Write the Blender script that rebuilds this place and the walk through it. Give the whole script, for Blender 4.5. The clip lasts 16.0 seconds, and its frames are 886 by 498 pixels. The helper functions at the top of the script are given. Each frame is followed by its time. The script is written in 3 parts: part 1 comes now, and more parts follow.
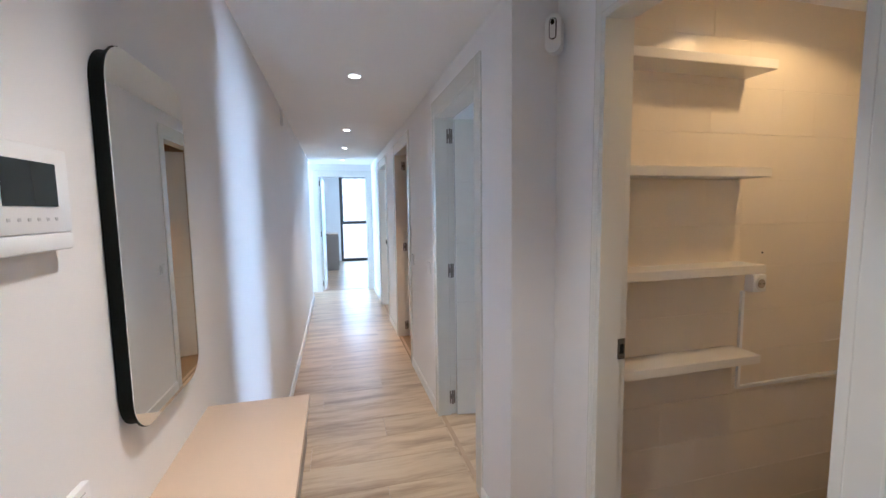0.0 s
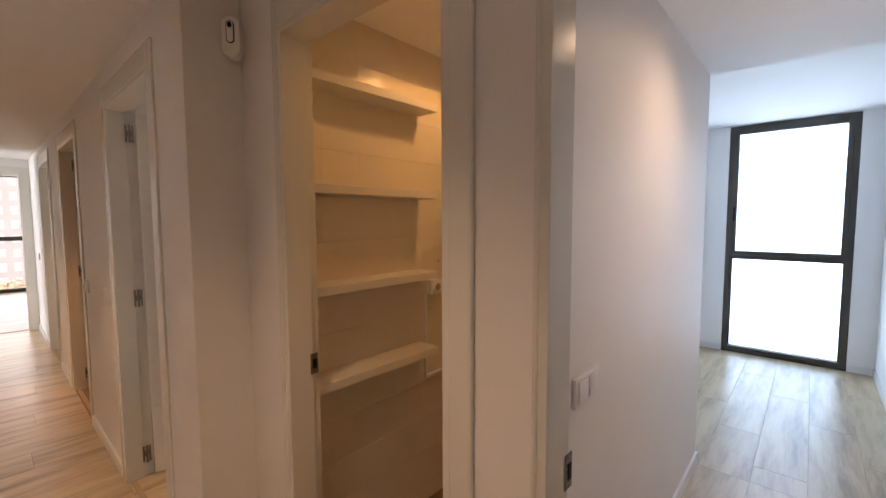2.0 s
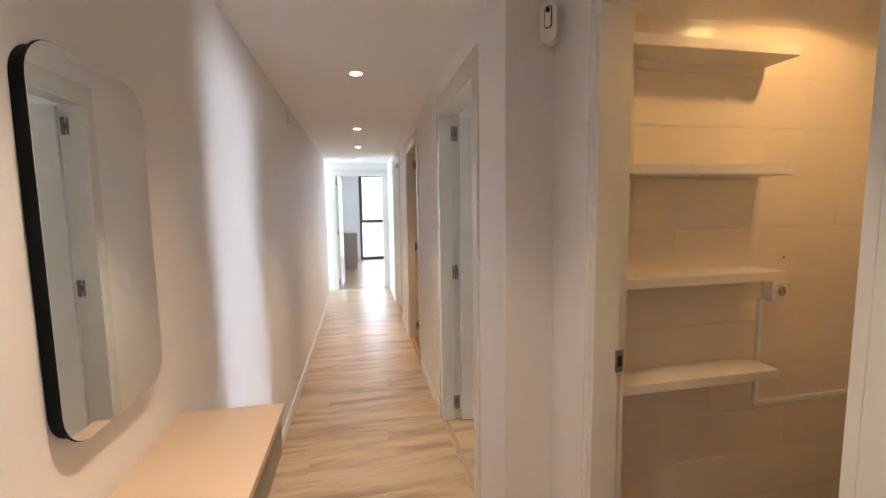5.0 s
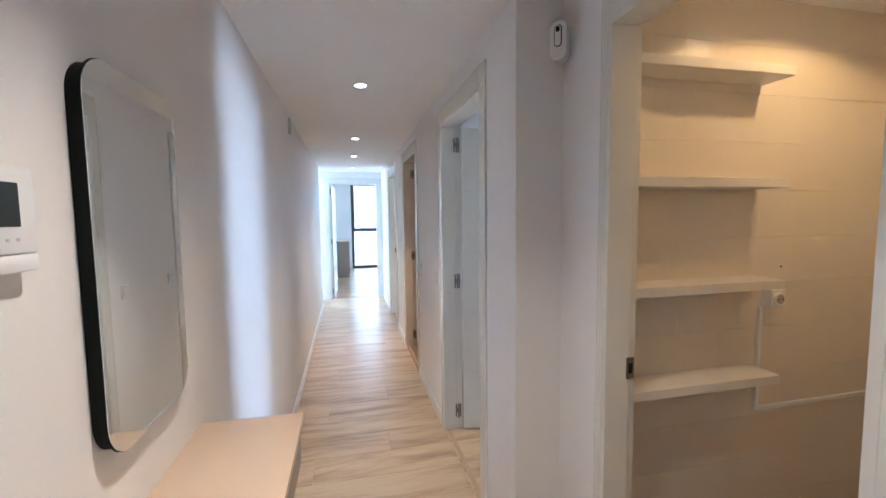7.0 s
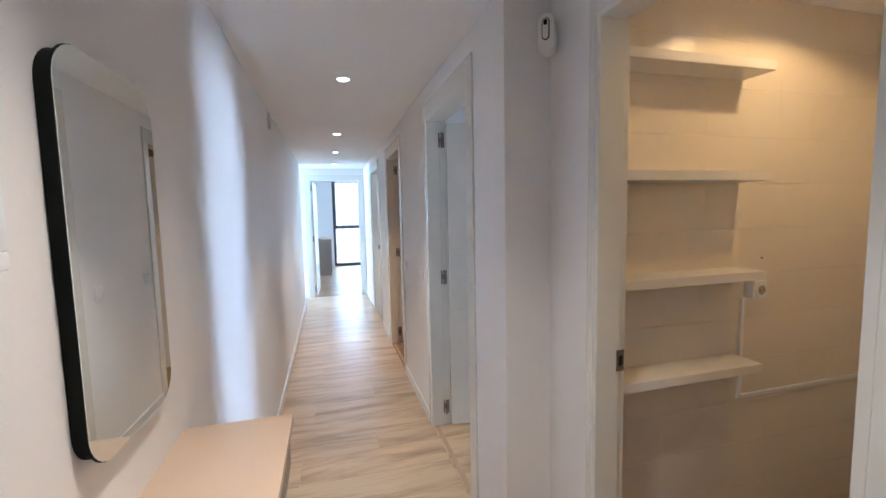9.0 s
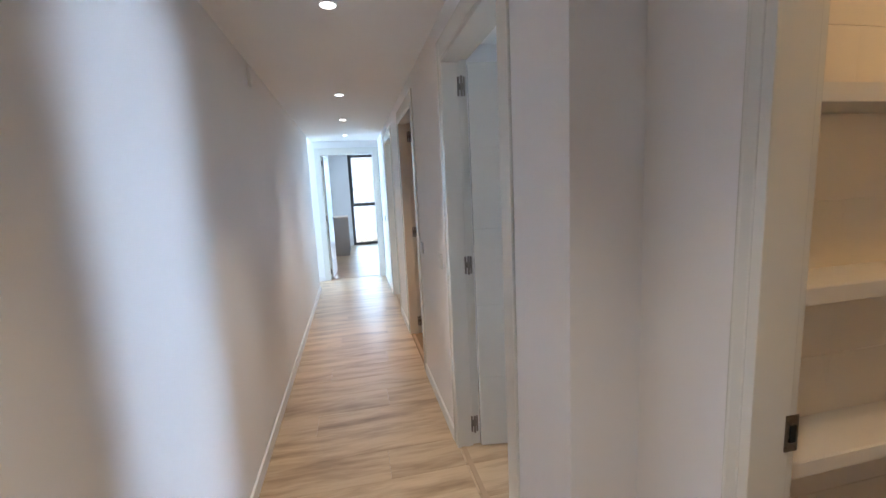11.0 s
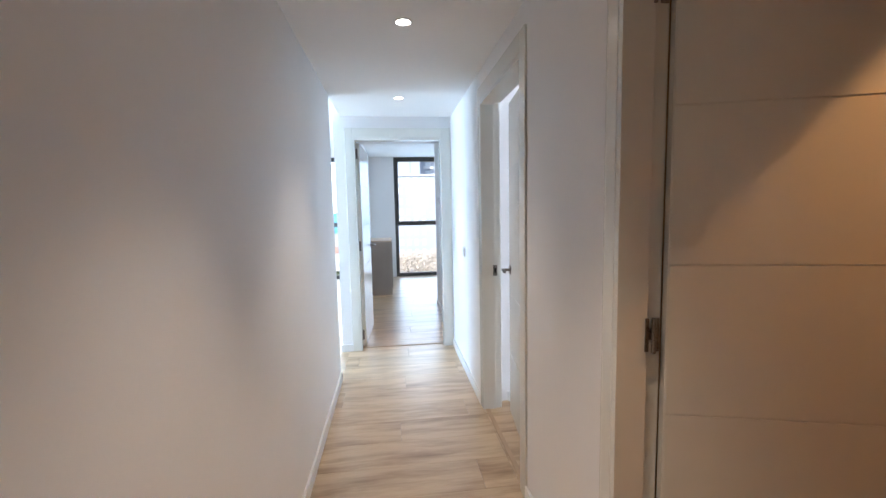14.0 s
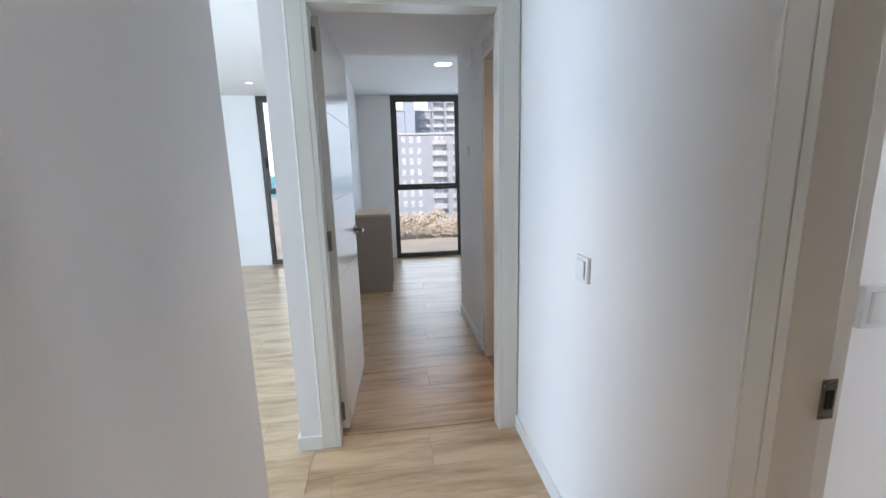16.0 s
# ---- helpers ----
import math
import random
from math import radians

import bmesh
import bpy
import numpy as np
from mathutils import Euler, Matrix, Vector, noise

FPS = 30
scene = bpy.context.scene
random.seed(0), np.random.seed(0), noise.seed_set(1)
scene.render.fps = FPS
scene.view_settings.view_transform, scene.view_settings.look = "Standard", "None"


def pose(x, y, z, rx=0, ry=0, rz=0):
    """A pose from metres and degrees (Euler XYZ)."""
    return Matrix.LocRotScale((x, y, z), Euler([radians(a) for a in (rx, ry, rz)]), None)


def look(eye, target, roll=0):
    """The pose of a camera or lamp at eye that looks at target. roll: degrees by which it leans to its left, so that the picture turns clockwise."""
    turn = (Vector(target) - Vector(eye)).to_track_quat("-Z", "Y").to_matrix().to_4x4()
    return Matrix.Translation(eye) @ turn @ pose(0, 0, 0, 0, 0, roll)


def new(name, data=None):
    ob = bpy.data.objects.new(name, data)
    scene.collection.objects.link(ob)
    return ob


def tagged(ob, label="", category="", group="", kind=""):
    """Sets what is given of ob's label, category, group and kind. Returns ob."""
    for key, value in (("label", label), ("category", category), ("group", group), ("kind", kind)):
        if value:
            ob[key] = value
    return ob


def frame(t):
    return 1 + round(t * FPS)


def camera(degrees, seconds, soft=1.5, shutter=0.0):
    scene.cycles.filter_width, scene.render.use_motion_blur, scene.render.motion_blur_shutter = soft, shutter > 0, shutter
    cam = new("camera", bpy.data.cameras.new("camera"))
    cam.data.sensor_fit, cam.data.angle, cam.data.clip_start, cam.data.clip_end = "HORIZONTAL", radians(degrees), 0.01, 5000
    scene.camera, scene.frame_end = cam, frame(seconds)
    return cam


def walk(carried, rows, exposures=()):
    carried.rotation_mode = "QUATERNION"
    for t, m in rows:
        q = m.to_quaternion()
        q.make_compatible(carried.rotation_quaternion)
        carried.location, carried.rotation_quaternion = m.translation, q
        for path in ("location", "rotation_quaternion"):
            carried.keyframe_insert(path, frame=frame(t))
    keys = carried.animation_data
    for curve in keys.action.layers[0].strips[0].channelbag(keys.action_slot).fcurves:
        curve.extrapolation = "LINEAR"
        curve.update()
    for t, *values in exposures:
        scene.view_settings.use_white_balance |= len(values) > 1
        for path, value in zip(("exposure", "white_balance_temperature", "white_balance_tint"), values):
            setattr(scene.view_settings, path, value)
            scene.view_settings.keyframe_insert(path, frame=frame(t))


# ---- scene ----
cam = camera(94.0, 16.0)
PATH = [
    (0, (-0.034, -0.338, 1.414), (0.467, 1.589, 1.221), -0.8),
    (0.5, (-0.032, -0.356, 1.421), (0.728, 1.488, 1.271), -0.2),
    (1, (0.019, -0.372, 1.422), (1.067, 1.327, 1.302), -0.4),
    (1.5, (0.089, -0.392, 1.428), (1.387, 1.123, 1.294), -0.3),
    (2, (0.149, -0.42, 1.423), (1.637, 0.908, 1.281), -0.2),
    (2.5, (0.209, -0.453, 1.424), (1.775, 0.781, 1.264), -0.3),
    (3, (0.193, -0.425, 1.42), (1.653, 0.932, 1.255), -0.8),
    (3.5, (0.115, -0.381, 1.421), (1.29, 1.229, 1.257), -1.1),
    (4, (0.094, -0.332, 1.42), (0.9, 1.489, 1.239), -0.3),
    (4.5, (0.11, -0.305, 1.417), (0.653, 1.609, 1.216), -0.3),
    (5, (0.102, -0.295, 1.421), (0.494, 1.656, 1.222), -0.8),
    (7.3, (0.01, -0.31, 1.431), (0.483, 1.627, 1.275), -0.6),
    (7.5, (0.011, -0.313, 1.431), (0.51, 1.617, 1.274), -0.6),
    (8, (0.012, -0.308, 1.433), (0.553, 1.611, 1.271), -0.6),
    (8.5, (0.008, -0.297, 1.429), (0.55, 1.62, 1.258), -0.9),
    (9, (-0.007, -0.282, 1.427), (0.521, 1.639, 1.249), -1.2),
    (9.2, (-0.01, -0.276, 1.423), (0.509, 1.646, 1.24), -1.1),
    (11.3, (0.16, 0.467, 1.391), (0.532, 2.408, 1.084), -3.4),
    (11.5, (0.17, 0.611, 1.375), (0.456, 2.565, 1.062), -2.5),
    (11.6, (0.182, 0.69, 1.376), (0.421, 2.649, 1.052), -2.3),
    (12, (0.187, 0.999, 1.376), (0.322, 2.963, 1.02), -0.7),
    (12.5, (0.143, 1.487, 1.372), (0.378, 3.431, 0.964), -1.8),
    (13, (0.114, 2.025, 1.348), (0.331, 3.978, 0.975), -3.2),
    (13.2, (0.082, 2.247, 1.38), (0.265, 4.197, 0.976), -2.3),
    (13.5, (0.025, 2.61, 1.361), (0.209, 4.578, 1.059), -3.2),
    (14, (0.03, 3.163, 1.347), (0.275, 5.139, 1.153), -1.2),
    (14.5, (0.016, 3.705, 1.361), (0.183, 5.675, 1.059), -0.7),
    (15, (0.017, 4.239, 1.358), (0.345, 6.176, 0.984), -2.2),
    (15.5, (0.044, 4.769, 1.339), (0.283, 6.708, 0.91), -1.2),
    (16, (0.003, 5.244, 1.321), (0.258, 7.191, 0.942), -1.5),
]

EXPOSURES = [(0.0, 0.8, 4900, 9), (0.5, 0.76, 4800, 9), (1.0, 0.58, 5350, 12), (2.0, 0.08, 8100, 27), (2.5, 0.0, 8700, 28), (3.5, 0.1, 9300, 26), (4.0, 0.38, 7800, 21), (4.5, 0.63, 6850, 16), (5.0, 0.78, 6400, 15),
             (7.5, 0.84, 5050, 9), (9.0, 0.82, 5050, 9), (11.5, 0.55, 5300, 9), (12.2, 0.53, 5400, 9), (12.5, 0.5, 5500, 9), (13.0, 0.56, 5250, 9), (13.5, 0.65, 5400, 10), (14.0, 0.4, 5600, 12), (14.5, 0.24, 5800, 13), (15.0, 0.05, 5950, 15), (15.5, -0.17, 6150, 16), (16.0, -0.35, 6250, 16)]
walk(cam, [(t, look(eye, target, roll)) for t, eye, target, roll in PATH], EXPOSURES)

# ---- world, sun and large lights ----
world = bpy.data.worlds.new("sky")
scene.world = world
world.use_nodes = True
wn = world.node_tree.nodes
sky = wn.new("ShaderNodeTexSky")
sky.sky_type = 'NISHITA'
sky.sun_disc = False
sky.sun_elevation = radians(48)
sky.sun_rotation = radians(205)
sky.air_density, sky.dust_density, sky.ozone_density = 1.0, 0.8, 1.0
wn["Background"].inputs["Strength"].default_value = 0.15
world.node_tree.links.new(sky.outputs[0], wn["Background"].inputs["Color"])

sun_data = bpy.data.lights.new("sun", 'SUN')
sun_data.energy, sun_data.angle, sun_data.color = 4.6, radians(0.5), (1.0, 0.95, 0.88)
sun = new("sun", sun_data)
sun.matrix_world = look((-25, -54, 66), (0, 0, 0))

SKY_BLUE = (0.57, 0.79, 1.0)
WARM = (1.0, 0.77, 0.54)
HAZE_BLUE = (0.60, 0.81, 1.0)


def window_glow(name, m, width, height, watts, spread=180, tone=SKY_BLUE):
    """Sky light that enters by a window: an area lamp in its opening."""
    data = bpy.data.lights.new(name, 'AREA')
    data.shape, data.size, data.size_y, data.energy, data.color = 'RECTANGLE', width, height, watts, tone
    data.spread = radians(spread)
    ob = new(name, data)
    ob.matrix_world = m
    return ob


window_glow("window_light_bedroom_a", look((5.56, -0.226, 1.2), (0, -0.226, 1.2)), 0.96, 2.38, 31, 180, (0.34, 0.64, 1.0))
window_glow("window_light_bedroom_c", look((5.40, 2.60, 1.2), (0.6, 1.93, 1.15)), 0.86, 2.2, 7.6, 38, (0.83, 0.92, 1.0))
# This room's window is unseen; the lamp is added to brighten the door gap.
window_glow("bedroom_d_fill_light", look((5.40, 5.2, 1.2), (0, 5.2, 1.2)), 0.9, 2.2, 105, 180, (0.86, 0.93, 1.0))
# Fill lamp in an unseen west opening, added to light the corridor's end.
window_glow("living_fill_light", look((-4.53, 7.3, 1.2), (0, 7.0, 1.1)), 2.5, 2.2, 225, 180, HAZE_BLUE)
# Fill lamp at a made-up opening out of view, to brighten the kitchen.
window_glow("kitchen_fill_light", look((1.95, 11.45, 1.2), (1.5, 5, 1.0)), 0.95, 2.2, 24, 180, HAZE_BLUE)
window_glow("window_light_kitchen_middle", look((0.62, 11.45, 1.2), (0.62, 5, 1.2)), 0.92, 2.2, 6.5, 180, (0.48, 0.74, 1.0))


def down_lamp(name, x, y, z, watts, color=WARM, spread=84, blend=0.85, radius=0.035):
    data = bpy.data.lights.new(name, 'SPOT')
    data.energy, data.color, data.spot_size, data.spot_blend, data.shadow_soft_size = watts, color, radians(spread), blend, radius
    ob = new(name, data)
    ob.matrix_world = look((x, y, z), (x, y + 0.0001, 0))
    return ob


CORRIDOR_LAMPS = [(0.11, 0.35), (0.11, 2.24), (0.11, 3.94), (0.115, 5.153), (0.118, 6.456)]
for (lx, ly), watts, cone in zip(CORRIDOR_LAMPS[1:], (52, 58, 39, 34), (64, 70, 84, 70)):
    down_lamp("spot_corridor", lx, ly, 2.19, watts, WARM, cone, 1.0)
down_lamp("spot_hall", *CORRIDOR_LAMPS[0], 2.19, 44, WARM, 104, 1.0, 0.045)
# No lamp is known in this room; added to warm the open door leaf.
down_lamp("fill_bedroom_c", 2.0, 1.95, 2.35, 16, WARM, 120)
down_lamp("spot_bedroom", 1.9, -0.43, 2.19, 22, (1.0, 0.78, 0.56), 165, 1.0)
down_lamp("spot_utility", 1.35, 7.6, 2.19, 40, (1.0, 0.55, 0.24), 130)
down_lamp("spot_pantry", 1.625, 0.57, 2.20, 8.2, (1.0, 0.575, 0.205), 150, 0.2)
down_lamp("spot_bathroom", 1.45, 3.70, 2.19, 27, (1.0, 0.45, 0.14), 82, 0.12)
down_lamp("spot_kitchen", 0.64, 9.72, 2.36, 22, (1.0, 0.74, 0.48))
down_lamp("spot_living", -1.54, 10.65, 2.36, 10, (1.0, 0.80, 0.58))

# ---- materials ----


def material(name, base, rough=0.5, metal=0.0):
    m = bpy.data.materials.new(name)
    m.use_nodes = True
    b = m.node_tree.nodes["Principled BSDF"]
    b.inputs["Base Color"].default_value = (*base, 1)
    b.inputs["Roughness"].default_value = rough
    b.inputs["Metallic"].default_value = metal
    return m


def node(m, kind, **sets):
    n = m.node_tree.nodes.new("ShaderNode" + kind)
    for key, value in sets.items():
        n.inputs[key].default_value = value
    return n


def wire(m, a, b):
    m.node_tree.links.new(a, b)


def ramp(m, source, stops):
    r = m.node_tree.nodes.new("ShaderNodeValToRGB")
    els = r.color_ramp.elements
    while len(els) < len(stops):
        els.new(0.5)
    for e, (p, c) in zip(els, stops):
        e.position, e.color = p, (*c, 1)
    wire(m, source, r.inputs[0])
    return r.outputs[0]


def mottled(name, base, rough, spread=0.04, coarse=1.2, fine=60, bump=0.02, metal=0.0, rough_spread=0.08):
    """A surface with stains at a coarse scale, grain and relief at a fine one."""
    m = material(name, base, rough, metal)
    b = m.node_tree.nodes["Principled BSDF"]
    big = node(m, "TexNoise", Scale=coarse, Detail=4.0, Roughness=0.6)
    small = node(m, "TexNoise", Scale=fine, Detail=3.0, Roughness=0.55)
    geo = node(m, "NewGeometry")
    for n in (big, small):
        wire(m, geo.outputs["Position"], n.inputs["Vector"])
    lo = tuple(c * (1 - spread) for c in base)
    hi = tuple(min(1, c * (1 + spread)) for c in base)
    wire(m, ramp(m, big.outputs[0], [(0.3, lo), (0.7, hi)]), b.inputs["Base Color"])
    wire(m, ramp(m, small.outputs[0], [(0.3, (rough - rough_spread,) * 3), (0.7, (rough + rough_spread,) * 3)]), b.inputs["Roughness"])
    if bump:
        bp = node(m, "Bump", Strength=bump * 10, Distance=0.002)
        wire(m, small.outputs[0], bp.inputs["Height"])
        wire(m, bp.outputs[0], b.inputs["Normal"])
    return m


PAINT = mottled("wall_paint", (0.85, 0.835, 0.82), 0.55, 0.025, 0.9, 160, 0.007)
CEILING = mottled("ceiling_paint", (0.91, 0.905, 0.89), 0.7, 0.02, 0.8, 180, 0.02)
LACQUER = mottled("white_lacquer", (0.77, 0.76, 0.70), 0.20, 0.02, 2.0, 90, 0.003, rough_spread=0.012)
SKIRT = mottled("skirting_white", (0.80, 0.79, 0.77), 0.4, 0.02, 2.0, 40, 0.005)
PLASTIC = mottled("white_plastic", (0.83, 0.83, 0.82), 0.35, 0.015, 6.0, 200, 0.004, rough_spread=0.04)
STEEL = mottled("satin_nickel", (0.25, 0.225, 0.20), 0.30, 0.06, 30.0, 300, 0.01, 1.0)
ALU = mottled("dark_bronze_aluminium", (0.075, 0.068, 0.060), 0.42, 0.10, 6.0, 300, 0.01, 0.35)
BLACK = mottled("black_edge", (0.008, 0.011, 0.010), 0.6, 0.1, 8.0, 200, 0.005)
BLACK.node_tree.nodes["Principled BSDF"].inputs["Specular IOR Level"].default_value = 0.15
TAUPE = mottled("taupe_laminate", (0.36, 0.31, 0.27), 0.45, 0.05, 3.0, 90, 0.01)
BEIGE_TOP = mottled("beige_laminate", (0.63, 0.49, 0.36), 0.28, 0.03, 3.0, 120, 0.0, rough_spread=0.002)
SHELF = mottled("shelf_white", (0.80, 0.76, 0.69), 0.45, 0.03, 3.0, 60, 0.006)
# Colour of unseen walls, chosen to dim and warm the light they bounce.
BATH_TINT = mottled("bath_wall_tint", (0.40, 0.27, 0.15), 0.4, 0.06, 3.0, 60, 0.008)
GROUT = mottled("grout", (0.74, 0.66, 0.54), 0.75, 0.06, 4.0, 160, 0.03)
SCREEN = material("screen_glass", (0.03, 0.035, 0.035), 0.12)
# Grey for print, and for the shadow line drawn round switch rockers.
GREY_MARK = material("grey_print_shadow", (0.60, 0.60, 0.60), 0.5)
MIRROR = material("mirror_silver", (0.90, 0.93, 0.91), 0.012, 1.0)
CONCRETE = mottled("subfloor", (0.30, 0.29, 0.27), 0.85, 0.1, 2.0, 50, 0.03)
STRIP = mottled("threshold_strip", (0.46, 0.33, 0.21), 0.4, 0.08, 5.0, 120, 0.01)

GLASS = bpy.data.materials.new("window_glass")
GLASS.use_nodes = True
gn = GLASS.node_tree.nodes
gb = gn["Principled BSDF"]
gb.inputs["Base Color"].default_value = (1, 1, 1, 1)
gb.inputs["Roughness"].default_value = 0.0
gb.inputs["IOR"].default_value = 1.1
gb.inputs["Transmission Weight"].default_value = 1.0


def glow(name, color, strength):
    m = bpy.data.materials.new(name)
    m.use_nodes = True
    b = m.node_tree.nodes["Principled BSDF"]
    b.inputs["Base Color"].default_value = (0.9, 0.88, 0.84, 1)
    b.inputs["Emission Color"].default_value = (*color, 1)
    b.inputs["Emission Strength"].default_value = strength
    return m


LED = glow("led_diffuser", (1.0, 0.90, 0.76), 12)


def oak():
    m = material("oak_plank", (0.5, 0.4, 0.3), 0.42)
    b = m.node_tree.nodes["Principled BSDF"]
    co, info = node(m, "TexCoord"), node(m, "ObjectInfo")
    shift = node(m, "VectorMath")
    shift.operation = 'MULTIPLY_ADD'
    wire(m, info.outputs["Random"], shift.inputs[0])
    shift.inputs[1].default_value = (37.0, 91.0, 53.0)
    wire(m, co.outputs["Object"], shift.inputs[2])
    bend = node(m, "TexNoise", Scale=1.6, Detail=2.0)
    wire(m, shift.outputs[0], bend.inputs["Vector"])
    warp = node(m, "VectorMath")
    warp.operation = 'MULTIPLY_ADD'
    wire(m, bend.outputs["Color"], warp.inputs[0])
    warp.inputs[1].default_value = (0.0, 0.10, 0.0)
    wire(m, shift.outputs[0], warp.inputs[2])

    def grain(sx, sy, scale, detail):
        mp = node(m, "Mapping")
        mp.inputs["Scale"].default_value = (sx, sy, 1.0)
        wire(m, warp.outputs[0], mp.inputs["Vector"])
        n = node(m, "TexNoise", Scale=scale, Detail=detail, Roughness=0.62)
        wire(m, mp.outputs[0], n.inputs["Vector"])
        return n.outputs[0]

    broad, fine, pores = grain(0.75, 5.2, 2.0, 4.0), grain(2.2, 60, 2.0, 5.0), grain(6, 240, 2.0, 2.0)
    c1 = ramp(m, broad, [(0.27, (0.23, 0.145, 0.075)), (0.43, (0.44, 0.310, 0.180)), (0.56, (0.58, 0.435, 0.272)), (0.8, (0.63, 0.490, 0.318))])
    c2 = ramp(m, fine, [(0.25, (0.78, 0.75, 0.72)), (0.6, (1.0, 1.0, 1.0))])
    mix = node(m, "Mix")
    mix.data_type, mix.blend_type = 'RGBA', 'MULTIPLY'
    mix.inputs["Factor"].default_value = 0.5
    wire(m, c1, mix.inputs[6])
    wire(m, c2, mix.inputs[7])
    tone = node(m, "HueSaturation")
    span = node(m, "MapRange")
    span.inputs["To Min"].default_value, span.inputs["To Max"].default_value = 0.94, 1.05
    wire(m, info.outputs["Random"], span.inputs["Value"])
    wire(m, span.outputs[0], tone.inputs["Value"])
    wire(m, mix.outputs[2], tone.inputs["Color"])
    wire(m, tone.outputs[0], b.inputs["Base Color"])
    wire(m, ramp(m, fine, [(0.3, (0.36,) * 3), (0.7, (0.27,) * 3)]), b.inputs["Roughness"])
    b.inputs["Coat Weight"].default_value = 0.45
    b.inputs["Coat Roughness"].default_value = 0.30
    bp = node(m, "Bump", Strength=0.18, Distance=0.0012)
    wire(m, pores, bp.inputs["Height"])
    wire(m, bp.outputs[0], b.inputs["Normal"])
    return m


OAK = oak()


def tile_glaze():
    m = material("cream_tile_glaze", (0.78, 0.70, 0.58), 0.2)
    b = m.node_tree.nodes["Principled BSDF"]
    info, geo = node(m, "ObjectInfo"), node(m, "NewGeometry")
    span = node(m, "MapRange")
    span.inputs["To Min"].default_value, span.inputs["To Max"].default_value = 0.99, 1.01
    wire(m, info.outputs["Random"], span.inputs["Value"])
    n = node(m, "TexNoise", Scale=9.0, Detail=3.0)
    wire(m, geo.outputs["Position"], n.inputs["Vector"])
    tone = node(m, "HueSaturation")
    wire(m, ramp(m, n.outputs[0], [(0.3, (0.765, 0.685, 0.565)), (0.7, (0.775, 0.695, 0.575))]), tone.inputs["Color"])
    wire(m, span.outputs[0], tone.inputs["Value"])
    wire(m, tone.outputs[0], b.inputs["Base Color"])
    wire(m, ramp(m, n.outputs[0], [(0.3, (0.285,) * 3), (0.7, (0.275,) * 3)]), b.inputs["Roughness"])
    bp = node(m, "Bump", Strength=0.03, Distance=0.002)
    wire(m, n.outputs[0], bp.inputs["Height"])
    wire(m, bp.outputs[0], b.inputs["Normal"])
    return m


TILE = tile_glaze()
# Distance haze is put into both facade colours, which are paler and bluer.
FACADE = mottled("facade_grey_hazed", (0.52, 0.55, 0.60), 0.85, 0.06, 0.15, 3, 0.0)
FACADE_FAR = mottled("facade_slate_hazed", (0.55, 0.61, 0.69), 0.85, 0.06, 0.1, 3, 0.0)
FACADE_WHITE = mottled("balcony_white", (0.74, 0.74, 0.73), 0.7, 0.05, 0.4, 5, 0.0)
PANE_FAR = mottled("far_pane", (0.76, 0.79, 0.82), 0.2, 0.25, 0.7, 8, 0.0)
EARTH = mottled("dry_ground", (0.52, 0.47, 0.39), 0.95, 0.25, 0.03, 0.6, 0.0)
LEAF_DRY = mottled("dry_foliage", (0.84, 0.75, 0.62), 0.9, 0.1, 0.5, 4, 0.0)
LEAF_GREEN = mottled("green_foliage", (0.10, 0.12, 0.05), 0.8, 0.3, 0.5, 4, 0.0)
BARK = mottled("bark", (0.40, 0.33, 0.26), 0.9, 0.2, 2.0, 20, 0.02)
ROOF_TILE = mottled("roof_clay", (0.45, 0.28, 0.20), 0.85, 0.15, 0.8, 8, 0.0)
SEA = mottled("sea_water", (0.11, 0.40, 0.47), 0.85, 0.12, 0.004, 0.05, 0.0)

# ---- mesh helpers ----


def add_box(bm, x0, x1, y0, y1, z0, z1, bevel=0.0, m=None):
    vs = [bm.verts.new((x, y, z)) for x in (x0, x1) for y in (y0, y1) for z in (z0, z1)]
    quads = [(0, 1, 3, 2), (4, 6, 7, 5), (0, 4, 5, 1), (2, 3, 7, 6), (0, 2, 6, 4), (1, 5, 7, 3)]
    fs = [bm.faces.new([vs[i] for i in q]) for q in quads]
    if bevel:
        es = list({e for f in fs for e in f.edges})
        out = bmesh.ops.bevel(bm, geom=es, offset=bevel, segments=2, affect='EDGES', profile=0.5)
        vs = list({v for f in out["faces"] for v in f.verts})
    if m is not None:
        bmesh.ops.transform(bm, matrix=m, verts=vs)
    return bm


def boxes(*rows, bevel=0.0):
    bm = bmesh.new()
    for r in rows:
        add_box(bm, *r, bevel=bevel)
    return bm


def add_tube(bm, r0, r1, length, m, segments=20, bevel=0.0):
    out = bmesh.ops.create_cone(bm, cap_ends=True, segments=segments, radius1=r0, radius2=r1, depth=length, matrix=m)
    if bevel:
        es = [e for v in out["verts"] for e in v.link_edges if len(e.link_faces) == 2 and e.calc_face_angle(0) > 1.0]
        bmesh.ops.bevel(bm, geom=list(set(es)), offset=bevel, segments=2, affect='EDGES', profile=0.5)
    return bm


